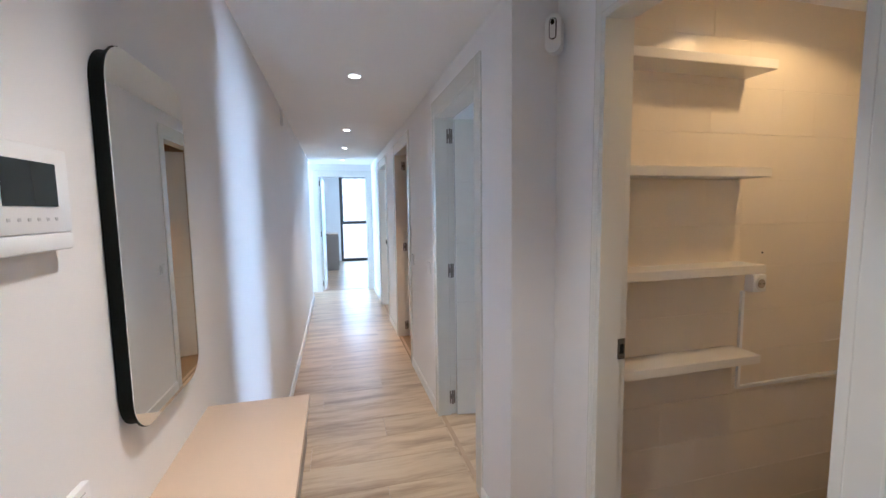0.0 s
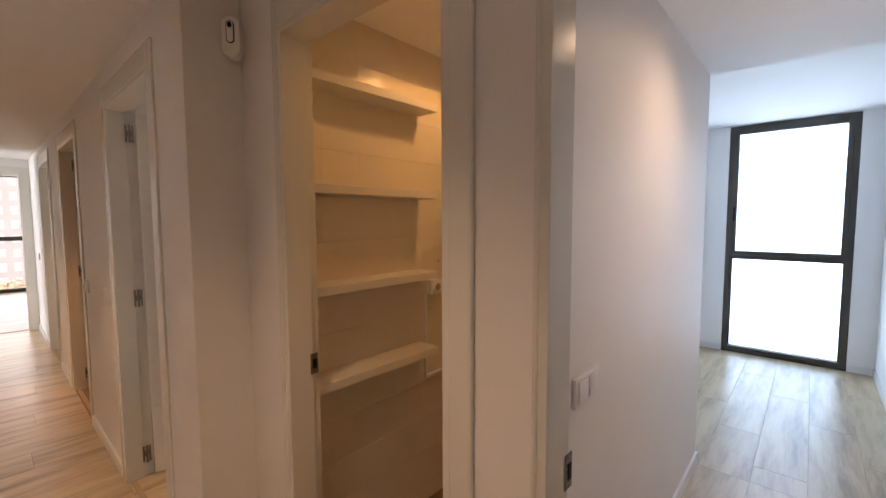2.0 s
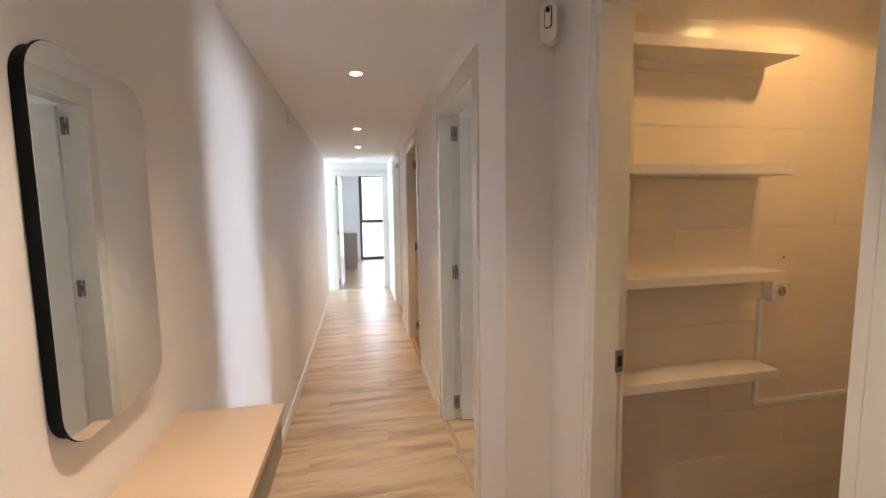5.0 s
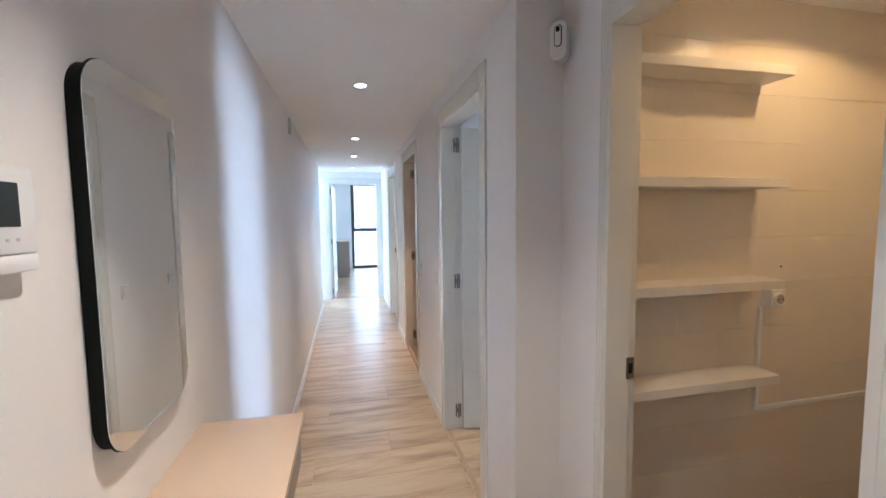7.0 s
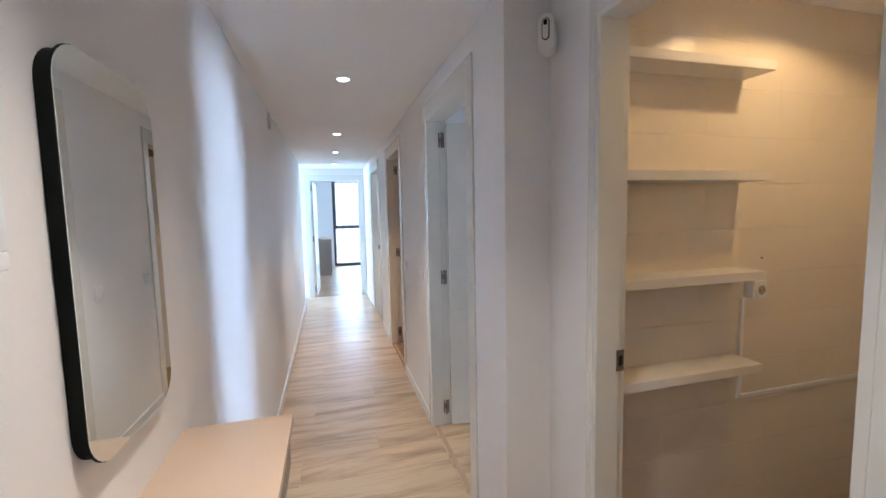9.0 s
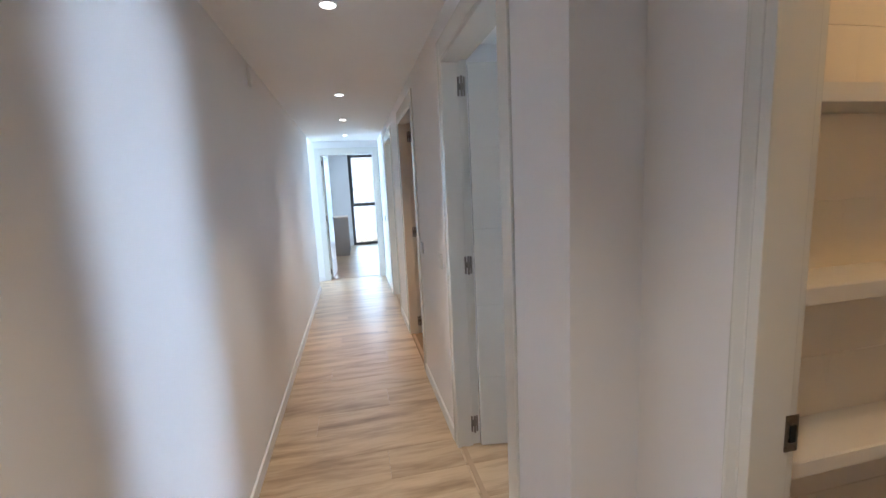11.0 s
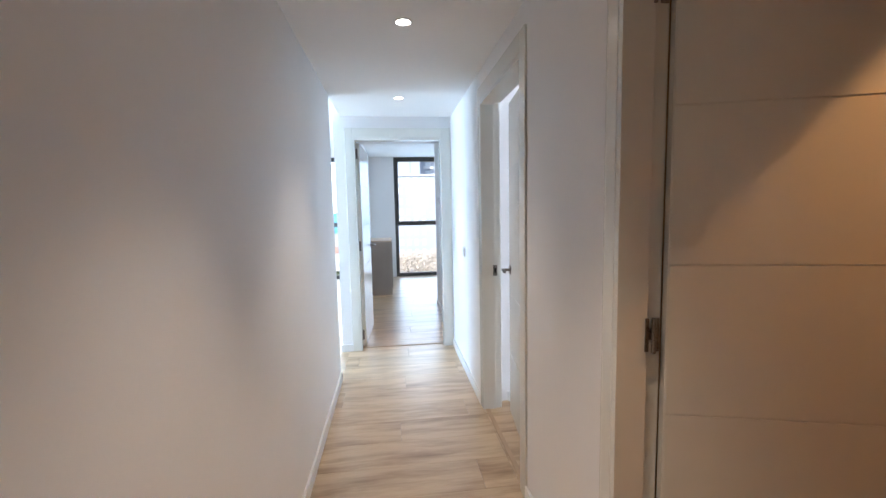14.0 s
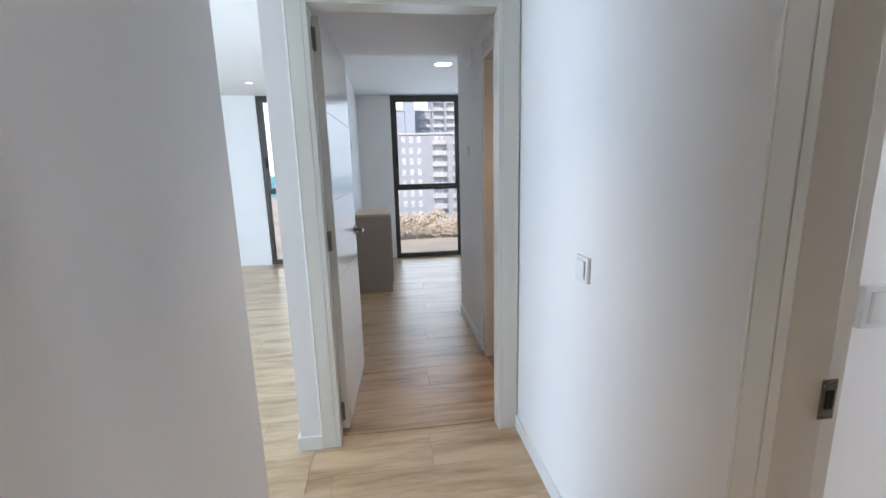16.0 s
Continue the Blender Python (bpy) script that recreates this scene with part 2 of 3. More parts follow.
def rounded_plate(w, h, r, d, segs=8):
    """A plate with rounded corners in the local yz plane, from x = 0 to x = d."""
    bm = bmesh.new()
    ring = []
    for cy, cz, a0 in ((w / 2 - r, h / 2 - r, 0), (-w / 2 + r, h / 2 - r, 90), (-w / 2 + r, -h / 2 + r, 180), (w / 2 - r, -h / 2 + r, 270)):
        for k in range(segs + 1):
            a = radians(a0 + 90 * k / segs)
            ring.append((cy + r * math.cos(a), cz + r * math.sin(a)))
    back = [bm.verts.new((0, y, z)) for y, z in ring]
    front = [bm.verts.new((d, y, z)) for y, z in ring]
    bm.faces.new(front)
    bm.faces.new(list(reversed(back)))
    n = len(ring)
    for k in range(n):
        bm.faces.new((back[k], back[(k + 1) % n], front[(k + 1) % n], front[k]))
    return bm


def lathe(profile, segments=32):
    """A ring turned round z from (radius, height) pairs."""
    bm = bmesh.new()
    loops = [[bm.verts.new((r * math.cos(2 * math.pi * k / segments), r * math.sin(2 * math.pi * k / segments), z)) for k in range(segments)] for r, z in profile]
    for a, b in zip(loops, loops[1:]):
        for k in range(segments):
            bm.faces.new((a[k], a[(k + 1) % segments], b[(k + 1) % segments], b[k]))
    return bm


def mesh_of(name, bm, mat, smooth=False):
    bmesh.ops.recalc_face_normals(bm, faces=bm.faces)
    me = bpy.data.meshes.new(name)
    bm.to_mesh(me)
    bm.free()
    me.materials.append(mat)
    if smooth:
        for p in me.polygons:
            p.use_smooth = True
        me.set_sharp_from_angle(angle=radians(35))
    return me


def part(name, bm, mat, parent=None, label="", m=None, smooth=False):
    ob = new(name, mesh_of(name, bm, mat, smooth))
    ob.parent = parent
    if m is not None:
        ob.matrix_basis = m
    if label:
        tagged(ob, label)
    return ob


def thing(name, label, category, m=None, group="", kind=""):
    ob = new(name)
    ob.empty_display_size = 0.1
    if m is not None:
        ob.matrix_basis = m
    return tagged(ob, label, category, group, kind)


def structure(name, bm, mat, label, category):
    return tagged(part(name, bm, mat), label, category, kind="structure")


# ---- walls ----
LOW, HIGH, SLAB = 2.205, 2.38, 2.50


def wall(name, along, c0, c1, a0, a1, openings=(), z0=0.0, z1=SLAB, label="smooth white painted plaster wall", mat=None):
    """A wall along 'x' or 'y', c0 to c1 thick, from a0 to a1, with openings (from, to, sill, head) through it."""
    bm = bmesh.new()

    def put(p, q, za, zb):
        if q - p > 1e-4 and zb - za > 1e-4:
            if along == 'y':
                add_box(bm, c0, c1, p, q, za, zb)
            else:
                add_box(bm, p, q, c0, c1, za, zb)

    at = a0
    for p, q, sill, head in sorted(openings):
        put(at, p, z0, z1)
        put(p, q, z0, sill)
        put(p, q, head, z1)
        at = q
    put(at, a1, z0, z1)
    return structure(name, bm, mat or PAINT, label, "wall")


XL, XR, XH = -0.405, 0.612, 0.797       # corridor left, corridor right, hall right
HEAD = 2.01                             # head of the rough door openings
D1, D2, D3 = (1.52, 2.29), (3.36, 4.15), (4.975, 5.767)
PANTRY, DA = (0.155, 0.815), (-0.875, -0.09)


def rough(o):
    return (o[0] - 0.02, o[1] + 0.02, 0.0, HEAD)


wall("wall_corridor_left", 'y', -0.525, XL, -1.4, 6.42, label="long smooth white painted corridor wall")
wall("wall_entrance", 'x', -1.52, -1.40, -0.525, 0.902)
wall("wall_hall_right", 'y', XH, 0.902, -1.4, 0.99, [rough(PANTRY), rough(DA)])
wall("wall_corridor_right", 'y', XR, 0.722, 1.11, 7.11, [rough(D1), rough(D2), rough(D3)], label="white painted corridor wall with three door openings")
wall("wall_sensor_corner", 'x', 1.11, 1.21, 0.722, XH)
wall("wall_pantry_back", 'x', 0.99, 1.21, XH, 2.35)
wall("wall_pantry_end", 'y', 2.35, 2.45, 0.13, 1.21)
wall("wall_bedroom_a_north", 'x', 0.03, 0.13, 0.902, 2.85, label="white painted wall of the bright bedroom")
wall("wall_bedroom_a_jog", 'y', 2.75, 2.85, 0.13, 0.62)
wall("wall_bedroom_a_north_2", 'x', 0.50, 0.62, 2.85, 5.45)
wall("wall_bedroom_a_south", 'x', -1.02, -0.90, 0.902, 5.45, label="white painted wall beside the tall window")
WA, WC, WD = (-0.716, 0.263, 0.0, HIGH), (2.19, 3.01, 0.0, HIGH), (4.75, 5.65, 0.0, HIGH)
wall("wall_facade_east", 'y', 5.45, 5.57, -1.02, 5.95, [WA, WC, WD])
wall("wall_bedroom_c_south", 'x', 1.21, 1.29, 2.45, 5.45)
# Bathroom walls stay unseen; the brown linings are added to tint bounced light.
wall("wall_bath_south", 'x', 3.2, 3.26, 0.722, 5.45)
wall("wall_bath_south_lining", 'x', 3.26, 3.28, 0.722, 2.6, label="unseen bathroom wall, brown to warm the bounced light", mat=BATH_TINT)
wall("wall_bath_north", 'x', 4.62, 4.68, 0.722, 5.45)
wall("wall_bath_north_lining", 'x', 4.60, 4.62, 0.722, 2.6, label="unseen bathroom wall, brown to warm the bounced light", mat=BATH_TINT)
wall("wall_bath_east", 'y', 2.6, 2.7, 3.28, 4.6, label="unseen bathroom wall, brown to warm the bounced light", mat=BATH_TINT)
wall("wall_bedroom_d_north", 'x', 5.87, 5.95, 0.722, 5.45)
wall("wall_kitchen_door", 'x', 7.11, 7.23, -0.37, 0.772, [(-0.30, 0.53, 0.0, HEAD)], label="white painted wall at the corridor's end with a doorway")
wall("wall_partition", 'y', -0.468, -0.37, 7.11, 11.5, label="white painted partition end beside the doorway")
wall("wall_kitchen_right", 'y', 0.652, 0.772, 7.23, 8.93, [(7.28, 7.96, 0.0, HEAD)])
wall("wall_kitchen_return", 'x', 8.83, 8.93, 0.772, 2.7)
wall("wall_kitchen_east", 'y', 2.7, 2.82, 7.23, 11.5)
wall("wall_utility_south", 'x', 7.13, 7.23, 0.772, 2.7)
# WB2 is an unseen opening, added only for the kitchen's fill lamp.
WB, WB2, WL = (0.11, 1.13, 0.0, HIGH), (1.45, 2.45, 0.0, HIGH), (-1.73, -0.74, 0.0, HIGH)
wall("wall_facade_north", 'x', 11.5, 11.62, -4.62, 2.82, [WB, WB2, WL], label="white painted outer wall with tall windows")
# The west opening is made up, out of view, for the fill lamp.
wall("wall_living_west", 'y', -4.62, -4.5, 5.4, 11.5, [(6.0, 8.6, 0.0, HIGH)])
wall("wall_living_south", 'x', 5.28, 5.40, -4.62, -0.525)

# ---- ceilings ----


def ceiling(name, rows, label="smooth white painted ceiling"):
    return structure(name, boxes(*rows), CEILING, label, "ceiling")


ceiling("ceiling_corridor", [(XL, XH, -1.4, 1.11, LOW, SLAB), (XL, XR, 1.11, 7.11, LOW, SLAB)], "smooth white corridor ceiling with recessed spots")
ceiling("ceiling_kitchen_low", [(-0.37, 0.652, 7.23, 8.72, LOW, SLAB)])
ceiling("ceiling_kitchen", [(-0.37, 0.652, 8.72, 11.5, HIGH, SLAB), (0.652, 2.7, 8.93, 11.5, HIGH, SLAB)])
ceiling("ceiling_living", [(-4.5, -0.525, 5.4, 6.42, HIGH, SLAB), (-4.5, XL, 6.42, 7.11, HIGH, SLAB), (-4.5, -0.468, 7.11, 11.5, HIGH, SLAB)])
ceiling("ceiling_bedroom_a_low", [(0.902, 2.87, -0.9, 0.03, LOW, SLAB)])
ceiling("ceiling_bedroom_a", [(2.87, 5.45, -0.9, 0.5, HIGH, SLAB)])
ceiling("ceiling_pantry", [(0.902, 2.35, 0.13, 0.99, 2.22, SLAB)], "smooth cream ceiling of the lit pantry")
ceiling("ceiling_bedroom_c", [(0.722, 5.45, 1.29, 3.2, HIGH, SLAB)])
ceiling("ceiling_bathroom", [(0.722, 2.6, 3.28, 4.6, LOW, SLAB)])
ceiling("ceiling_bedroom_d", [(0.722, 5.45, 4.68, 5.87, HIGH, SLAB)])
ceiling("ceiling_utility", [(0.772, 2.7, 7.23, 8.83, LOW, SLAB)])
# Unseen slab, added so that the sun can't leak in from above.
structure("sun_block_slab", boxes((-5.0, 5.9, -1.9, 12.0, SLAB + 0.004, SLAB + 0.3)), CONCRETE, "unseen concrete slab over the whole flat, added to block the sun", "slab")

# ---- skirting boards ----


def skirting(rows):
    for r in rows:
        x0, x1, y0, y1 = r
        tagged(part("baseboard", boxes((x0, x1, y0, y1, 0.0, 0.07), bevel=0.0025), SKIRT), "low white skirting board along the wall foot", "baseboard", "baseboards", "structure")


T = 0.013
skirting([
    (XL, XL + T, -1.4, 6.42), (-0.525 - T, -0.525, 5.4, 6.42 + T), (-0.525, XL + T, 6.42, 6.42 + T),
    (XR - T, XR, 1.11 - T, D1[0] - 0.085), (XR - T, XR, D1[1] + 0.075, D2[0] - 0.085), (XR - T, XR, D2[1] + 0.075, D3[0] - 0.085), (XR - T, XR, D3[1] + 0.075, 7.11),
    (XR, XH, 1.11 - T, 1.11), (XH - T, XH, 0.875, 1.11 - T),
    (XH - T, XH, -0.06, 0.07),
    (-0.468, -0.365, 7.11 - T, 7.11), (-0.468 - T, -0.468, 7.11 - T, 11.5),
    (0.902, 2.85 + T, 0.03 - T, 0.03), (1.0, 5.45, -0.9, -0.9 + T), (2.85, 2.85 + T, 0.03, 0.5), (2.85 + T, 5.45 - T, 0.5 - T, 0.5),
    (5.45 - T, 5.45, 0.263, 0.5), (5.45 - T, 5.45, -0.9 + T, -0.716),
    (0.652 - T, 0.652, 8.02, 8.93), (-0.37, -0.37 + T, 7.23, 11.5),
    (0.80, 5.4, 5.87 - T, 5.87), (0.722, 0.722 + T, 2.38, 3.2),
])

# ---- doors ----
HINGE_Z, LOCK_Z, LEAF_GROOVES = (0.13, 1.005, 1.88), 0.94, (0.397, 0.794, 1.191, 1.588)


def lever_handle(parent, a, z, side, b, key=False):
    """A lever on one face of a leaf: rosette, neck, grip, and the small key rosette below."""
    bm = bmesh.new()
    add_box(bm, a - 0.026, a + 0.026, min(b, b + side * 0.008), max(b, b + side * 0.008), z - 0.026, z + 0.026, bevel=0.003)
    h = part("handle", bm, STEEL, parent, "satin nickel lever handle", smooth=True)
    bm = bmesh.new()
    add_tube(bm, 0.009, 0.009, 0.046, pose(a, b + side * 0.028, z, 90), 16)
    lo, hi = sorted((b + side * 0.043, b + side * 0.057))
    add_box(bm, a - 0.095, a + 0.011, lo, hi, z - 0.009, z + 0.009, bevel=0.004)
    part("lever", bm, STEEL, h, smooth=True)
    if not key:
        return
    bm = bmesh.new()
    zk = z - 0.085
    add_box(bm, a - 0.022, a + 0.022, min(b, b + side * 0.007), max(b, b + side * 0.007), zk - 0.022, zk + 0.022, bevel=0.003)
    part("key_rosette", bm, STEEL, parent, "satin nickel key rosette", smooth=True)


def door_set(name, label, P, width, casing, leaf=None, depth=0.122, strike=True, key=False):
    """Frame, casing, leaf and fittings. P(u, v, z): u from the hinge jamb to the lock jamb, v from the wall face into the room."""
    root = thing(name, label, "door", kind="structure")

    def bx(u0, u1, v0, v1, z0, z1, bm=None, bevel=0.0015):
        p, q = P(u0, v0, z0), P(u1, v1, z1)
        lo, hi = [min(a, b) for a, b in zip(p, q)], [max(a, b) for a, b in zip(p, q)]
        return add_box(bm or bmesh.new(), lo[0], hi[0], lo[1], hi[1], lo[2], hi[2], bevel=bevel)

    top, c0, c1, ct = 1.99, casing[0], casing[1], 2.10
    for u0, u1 in ((-0.02, 0.0), (width, width + 0.02)):
        inner = 0.012 if u0 < 0 else -0.012
        bm = bx(u0, u1, -0.008, 0.078, 0, top + 0.02)
        bx(u0 - (0.0 if u0 < 0 else inner), u1 - (inner if u0 < 0 else 0.0), 0.078, depth, 0, top + 0.02, bm)
        part("jamb", bm, LACQUER, root)
    bm = bx(0.0, width, -0.008, 0.078, top, top + 0.02)
    bx(0.0, width, 0.078, depth, top + 0.012, top + 0.02, bm)
    part("head_jamb", bm, LACQUER, root)
    for u0, u1 in ((-c0, -0.02), (width + 0.02, width + c1)):
        bm = bx(u0, u1, -0.0095, 0.004, 0, ct, bevel=0.003)
        edge = (u0 - 0.001, u0 + 0.012) if u0 < 0 else (u1 - 0.012, u1 + 0.001)
        part("casing", bm, LACQUER, root)
        part("casing_bead", bx(edge[0], edge[1], -0.0105, 0.004, 0, ct + 0.001, bevel=0.005), LACQUER, root)
    part("head_casing", bx(-0.02, width + 0.02, -0.0095, 0.004, top + 0.02, ct, bevel=0.003), LACQUER, root)
    if strike:
        s0 = width - 0.0025
        pl = part("strike_plate", bx(s0, width, 0.066, 0.094, LOCK_Z - 0.035, LOCK_Z + 0.035, bevel=0.001), STEEL, root, "satin nickel strike plate")
        part("latch_hole", bx(s0 - 0.002, s0, 0.074, 0.087, LOCK_Z - 0.016, LOCK_Z + 0.016, bevel=0.0), BLACK, pl)
    if leaf:
        m, length = leaf
        bm = bmesh.new()
        add_box(bm, 0.003, length, -0.0155, 0.0155, 0.008, 1.985)
        cuts = [0.008, *LEAF_GROOVES, 1.985]
        for za, zb in zip(cuts, cuts[1:]):
            for b0, b1 in ((-0.0185, -0.0155), (0.0155, 0.0185)):
                add_box(bm, 0.006, length, b0, b1, za + (0.002 if za > 0.01 else 0), zb - (0.002 if zb < 1.98 else 0), bevel=0.001)
        lf = part("leaf", bm, LACQUER, root, "white lacquered leaf with fine horizontal grooves", m)
        for side, b in ((1, 0.0185), (-1, -0.0185)):
            lever_handle(lf, length - 0.045, LOCK_Z + 0.015, side, b, key)
        for z in HINGE_Z:
            bm = bmesh.new()
            add_tube(bm, 0.006, 0.006, 0.094, pose(*P(0.011, 0.089, z)), 14)
            hg = part("hinge", bm, STEEL, root, "satin nickel hinge", smooth=True)
            for v0, v1 in ((0.070, 0.079), (0.099, 0.108)):
                part("hinge_plate", bx(0.0005, 0.006, v0, v1, z - 0.045, z + 0.045, bevel=0.001), STEEL, hg)
            part("hinge_web", bx(-0.012, 0.004, 0.079, 0.099, z - 0.014, z + 0.014, bevel=0.001), STEEL, hg)
    return root


def heading(x, y, degrees_from_x):
    return pose(x, y, 0, 0, 0, degrees_from_x)


door_set("door_1", "white lacquered corridor door standing wide open", lambda u, v, z: (XR + v, D1[1] - u, z), D1[1] - D1[0], (0.075, 0.085),
         (heading(XR + 0.119, D1[1] - 0.002, -9), 0.735))
door_set("door_2", "white lacquered bathroom door open into a dim warm room", lambda u, v, z: (XR + v, D2[1] - u, z), D2[1] - D2[0], (0.075, 0.085),
         (heading(XR + 0.119, D2[1] - 0.002, -16), 0.735))
door_set("door_3", "white lacquered bedroom door standing ajar", lambda u, v, z: (XR + v, D3[0] + u, z), D3[1] - D3[0], (0.085, 0.075),
         (heading(XR + 0.094, D3[0] + 0.014, 83.2), 0.735))
door_set("door_4", "white lacquered door open at the corridor's end", lambda u, v, z: (-0.28 + u, 7.11 + v, z), 0.79, (0.09, 0.095),
         (heading(-0.268, 7.236, 87), 0.74), depth=0.13, strike=False)
door_set("door_pantry", "white door frame of the open pantry", lambda u, v, z: (XH + v, PANTRY[0] + u, z), PANTRY[1] - PANTRY[0], (0.08, 0.05), depth=0.107)
door_set("door_bedroom", "white bedroom door standing open against the wall", lambda u, v, z: (XH + v, DA[0] + u, z), DA[1] - DA[0], (0.085, 0.03),
         (heading(XH + 0.10, DA[0] + 0.02, 12), 0.745), depth=0.107, key=True)
door_set("door_utility", "white frame of a doorway with warm light behind", lambda u, v, z: (0.652 + v, 7.30 + u, z), 0.64, (0.04, 0.055), strike=False)

# ---- windows ----


def window(name, label, P, w, bar=1.02):
    """A tall dark aluminium window. P(u, v, z): u across, v outwards from the inner wall face."""
    root = thing(name, label, "window", kind="structure")

    def bx(u0, u1, v0, v1, z0, z1, bevel=0.003, bm=None):
        p, q = P(u0, v0, z0), P(u1, v1, z1)
        lo, hi = [min(a, b) for a, b in zip(p, q)], [max(a, b) for a, b in zip(p, q)]
        return add_box(bm or bmesh.new(), lo[0], hi[0], lo[1], hi[1], lo[2], hi[2], bevel=bevel)

    b, t = 0.02, HIGH - 0.004
    fr = 0.045
    bm = bx(0.0, fr, 0.01, 0.085, b, t)
    bx(w - fr, w, 0.01, 0.085, b, t, bm=bm)
    bx(fr, w - fr, 0.01, 0.085, t - fr, t, bm=bm)
    bx(fr, w - fr, 0.01, 0.085, b, b + fr, bm=bm)
    bx(fr, w - fr, 0.01, 0.085, bar - 0.022, bar + 0.022, bm=bm)
    part("window_frame", bm, ALU, root)
    s = 0.040
    bm = bx(fr, fr + s, 0.0, 0.06, bar + 0.024, t - fr)
    bx(w - fr - s, w - fr, 0.0, 0.06, bar + 0.024, t - fr, bm=bm)
    bx(fr + s, w - fr - s, 0.0, 0.06, t - fr - s, t - fr, bm=bm)
    bx(fr + s, w - fr - s, 0.0, 0.06, bar + 0.024, bar + 0.024 + s, bm=bm)
    sash = part("sash", bm, ALU, root)
    part("handle", bx(fr + 0.014, fr + 0.034, -0.035, 0.0, 1.40, 1.54, bevel=0.004), BLACK, sash, "black window handle")
    for zc in (bar + 0.10, t - fr - 0.12):
        part("hinge", bx(w - fr - 0.012, w - fr + 0.012, -0.014, 0.01, zc - 0.045, zc + 0.045), ALU, sash)
    bm = bx(fr, fr + 0.02, 0.02, 0.06, b + fr, bar - 0.022)
    bx(w - fr - 0.02, w - fr, 0.02, 0.06, b + fr, bar - 0.022, bm=bm)
    part("glazing_bead", bm, ALU, root)
    up = part("pane", bx(fr + s - 0.004, w - fr - s + 0.004, 0.030, 0.036, bar + 0.024 + s - 0.004, t - fr - s + 0.004, bevel=0), GLASS, root, "clear glass pane")
    low = part("pane", bx(fr + 0.016, w - fr - 0.016, 0.036, 0.042, b + fr - 0.004, bar - 0.02, bevel=0), GLASS, root, "clear glass pane")
    up.visible_shadow = low.visible_shadow = False
    part("window_sill", bx(-0.0, w, 0.0, 0.12, 0.0, b, bevel=0.002), ALU, root)
    return root


TALL = "tall dark aluminium window from floor to ceiling"
window("window_1", TALL + ", in the kitchen", lambda u, v, z: (WB[0] + u, 11.5 + v, z), WB[1] - WB[0], 1.05)
window("window_2", TALL + ", in the living room", lambda u, v, z: (WL[0] + u, 11.5 + v, z), WL[1] - WL[0], 1.05)
window("window_3", TALL + ", in the bright bedroom", lambda u, v, z: (5.45 + v, WA[1] - u, z), WA[1] - WA[0], 1.02)

# ---- ceiling lamps ----


def downlight(x, y, z, r, mat, label):
    root = thing("ceiling_spot", label, "ceiling light", pose(x, y, z), "recessed ceiling spots")
    part("trim_ring", lathe([(r * 1.18, 0.0), (r * 1.18, -0.003), (r * 1.05, -0.006), (r, -0.003), (r, 0.004)]), PLASTIC, root, smooth=True)
    bm = bmesh.new()
    bmesh.ops.create_circle(bm, cap_ends=True, segments=32, radius=r, matrix=pose(0, 0, -0.0015, 180))
    part("diffuser", bm, mat, root, "glowing white diffuser")


for lx, ly in CORRIDOR_LAMPS:
    downlight(lx, ly, LOW, 0.033, LED, "round white recessed ceiling spot, lit")
downlight(1.625, 0.57, 2.22, 0.036, LED, "round white recessed spot in the pantry, lit")
downlight(1.9, -0.43, LOW, 0.033, LED, "round white recessed spot in the bedroom, lit")
# Unseen fitting, made up to go with the added far bedroom lamp.
downlight(2.0, 1.95, HIGH, 0.036, LED, "unseen recessed spot added in the far bedroom, lit")
downlight(1.45, 3.70, LOW, 0.033, LED, "round white recessed spot in the bathroom, lit")
downlight(0.64, 9.72, HIGH, 0.085, LED, "large round recessed kitchen ceiling light, lit")
downlight(-1.54, 10.65, HIGH, 0.036, LED, "round white recessed spot in the living room, lit")

# ---- pantry ----


def shelf(x0, x1, y0, y1, z, label):
    root = thing("wall_shelf", label, "shelf", pose((x0 + x1) / 2, y1, z), "pantry shelves")
    w, d = x1 - x0, y1 - y0
    part("board", boxes((-w / 2, w / 2, -d, 0, -0.034, 0), bevel=0.002), SHELF, root)
    part("edge_band", boxes((-w / 2, w / 2, -d - 0.0025, -d, -0.033, -0.001), bevel=0.0008), SHELF, root)
    part("end_cap", boxes((w / 2, w / 2 + 0.0025, -d, 0, -0.033, -0.001), bevel=0.0008), SHELF, root)


for k, z in enumerate((1.938, 1.551, 1.186, 0.832)):
    shelf(0.922, 1.548, 0.862, 0.984, z, "floating white painted shelf on the tiled pantry wall, empty")

sock = thing("wall_socket", "round white surface socket under a pantry shelf", "socket", pose(1.632, 0.984, 1.094))
part("box", boxes((-0.034, 0.034, -0.040, 0.0, -0.036, 0.036), bevel=0.004), PLASTIC, sock)
bm = bmesh.new()
add_tube(bm, 0.027, 0.025, 0.006, pose(0, -0.043, 0, 90), 28)
part("face", bm, PLASTIC, sock, smooth=True)
# Flat taupe disc: the shade of the socket's well is put into colour.
bm = bmesh.new()
add_tube(bm, 0.019, 0.019, 0.0016, pose(0, -0.0468, 0, 90), 24)
part("well_shade", bm, TAUPE, sock, "taupe disc painted as the shade in the socket well")
for dx in (-0.0095, 0.0095):
    bm = bmesh.new()
    add_tube(bm, 0.0028, 0.0028, 0.0012, pose(dx, -0.0481, 0, 90), 10)
    part("pin_hole", bm, BLACK, sock)
duct = thing("cable_duct", "thin white plastic cable duct on the tiles", "cable duct", pose(1.585, 0.984, 0.64))
part("riser", boxes((-0.008, 0.008, -0.012, 0, 0.0, 0.42), bevel=0.002), PLASTIC, duct)
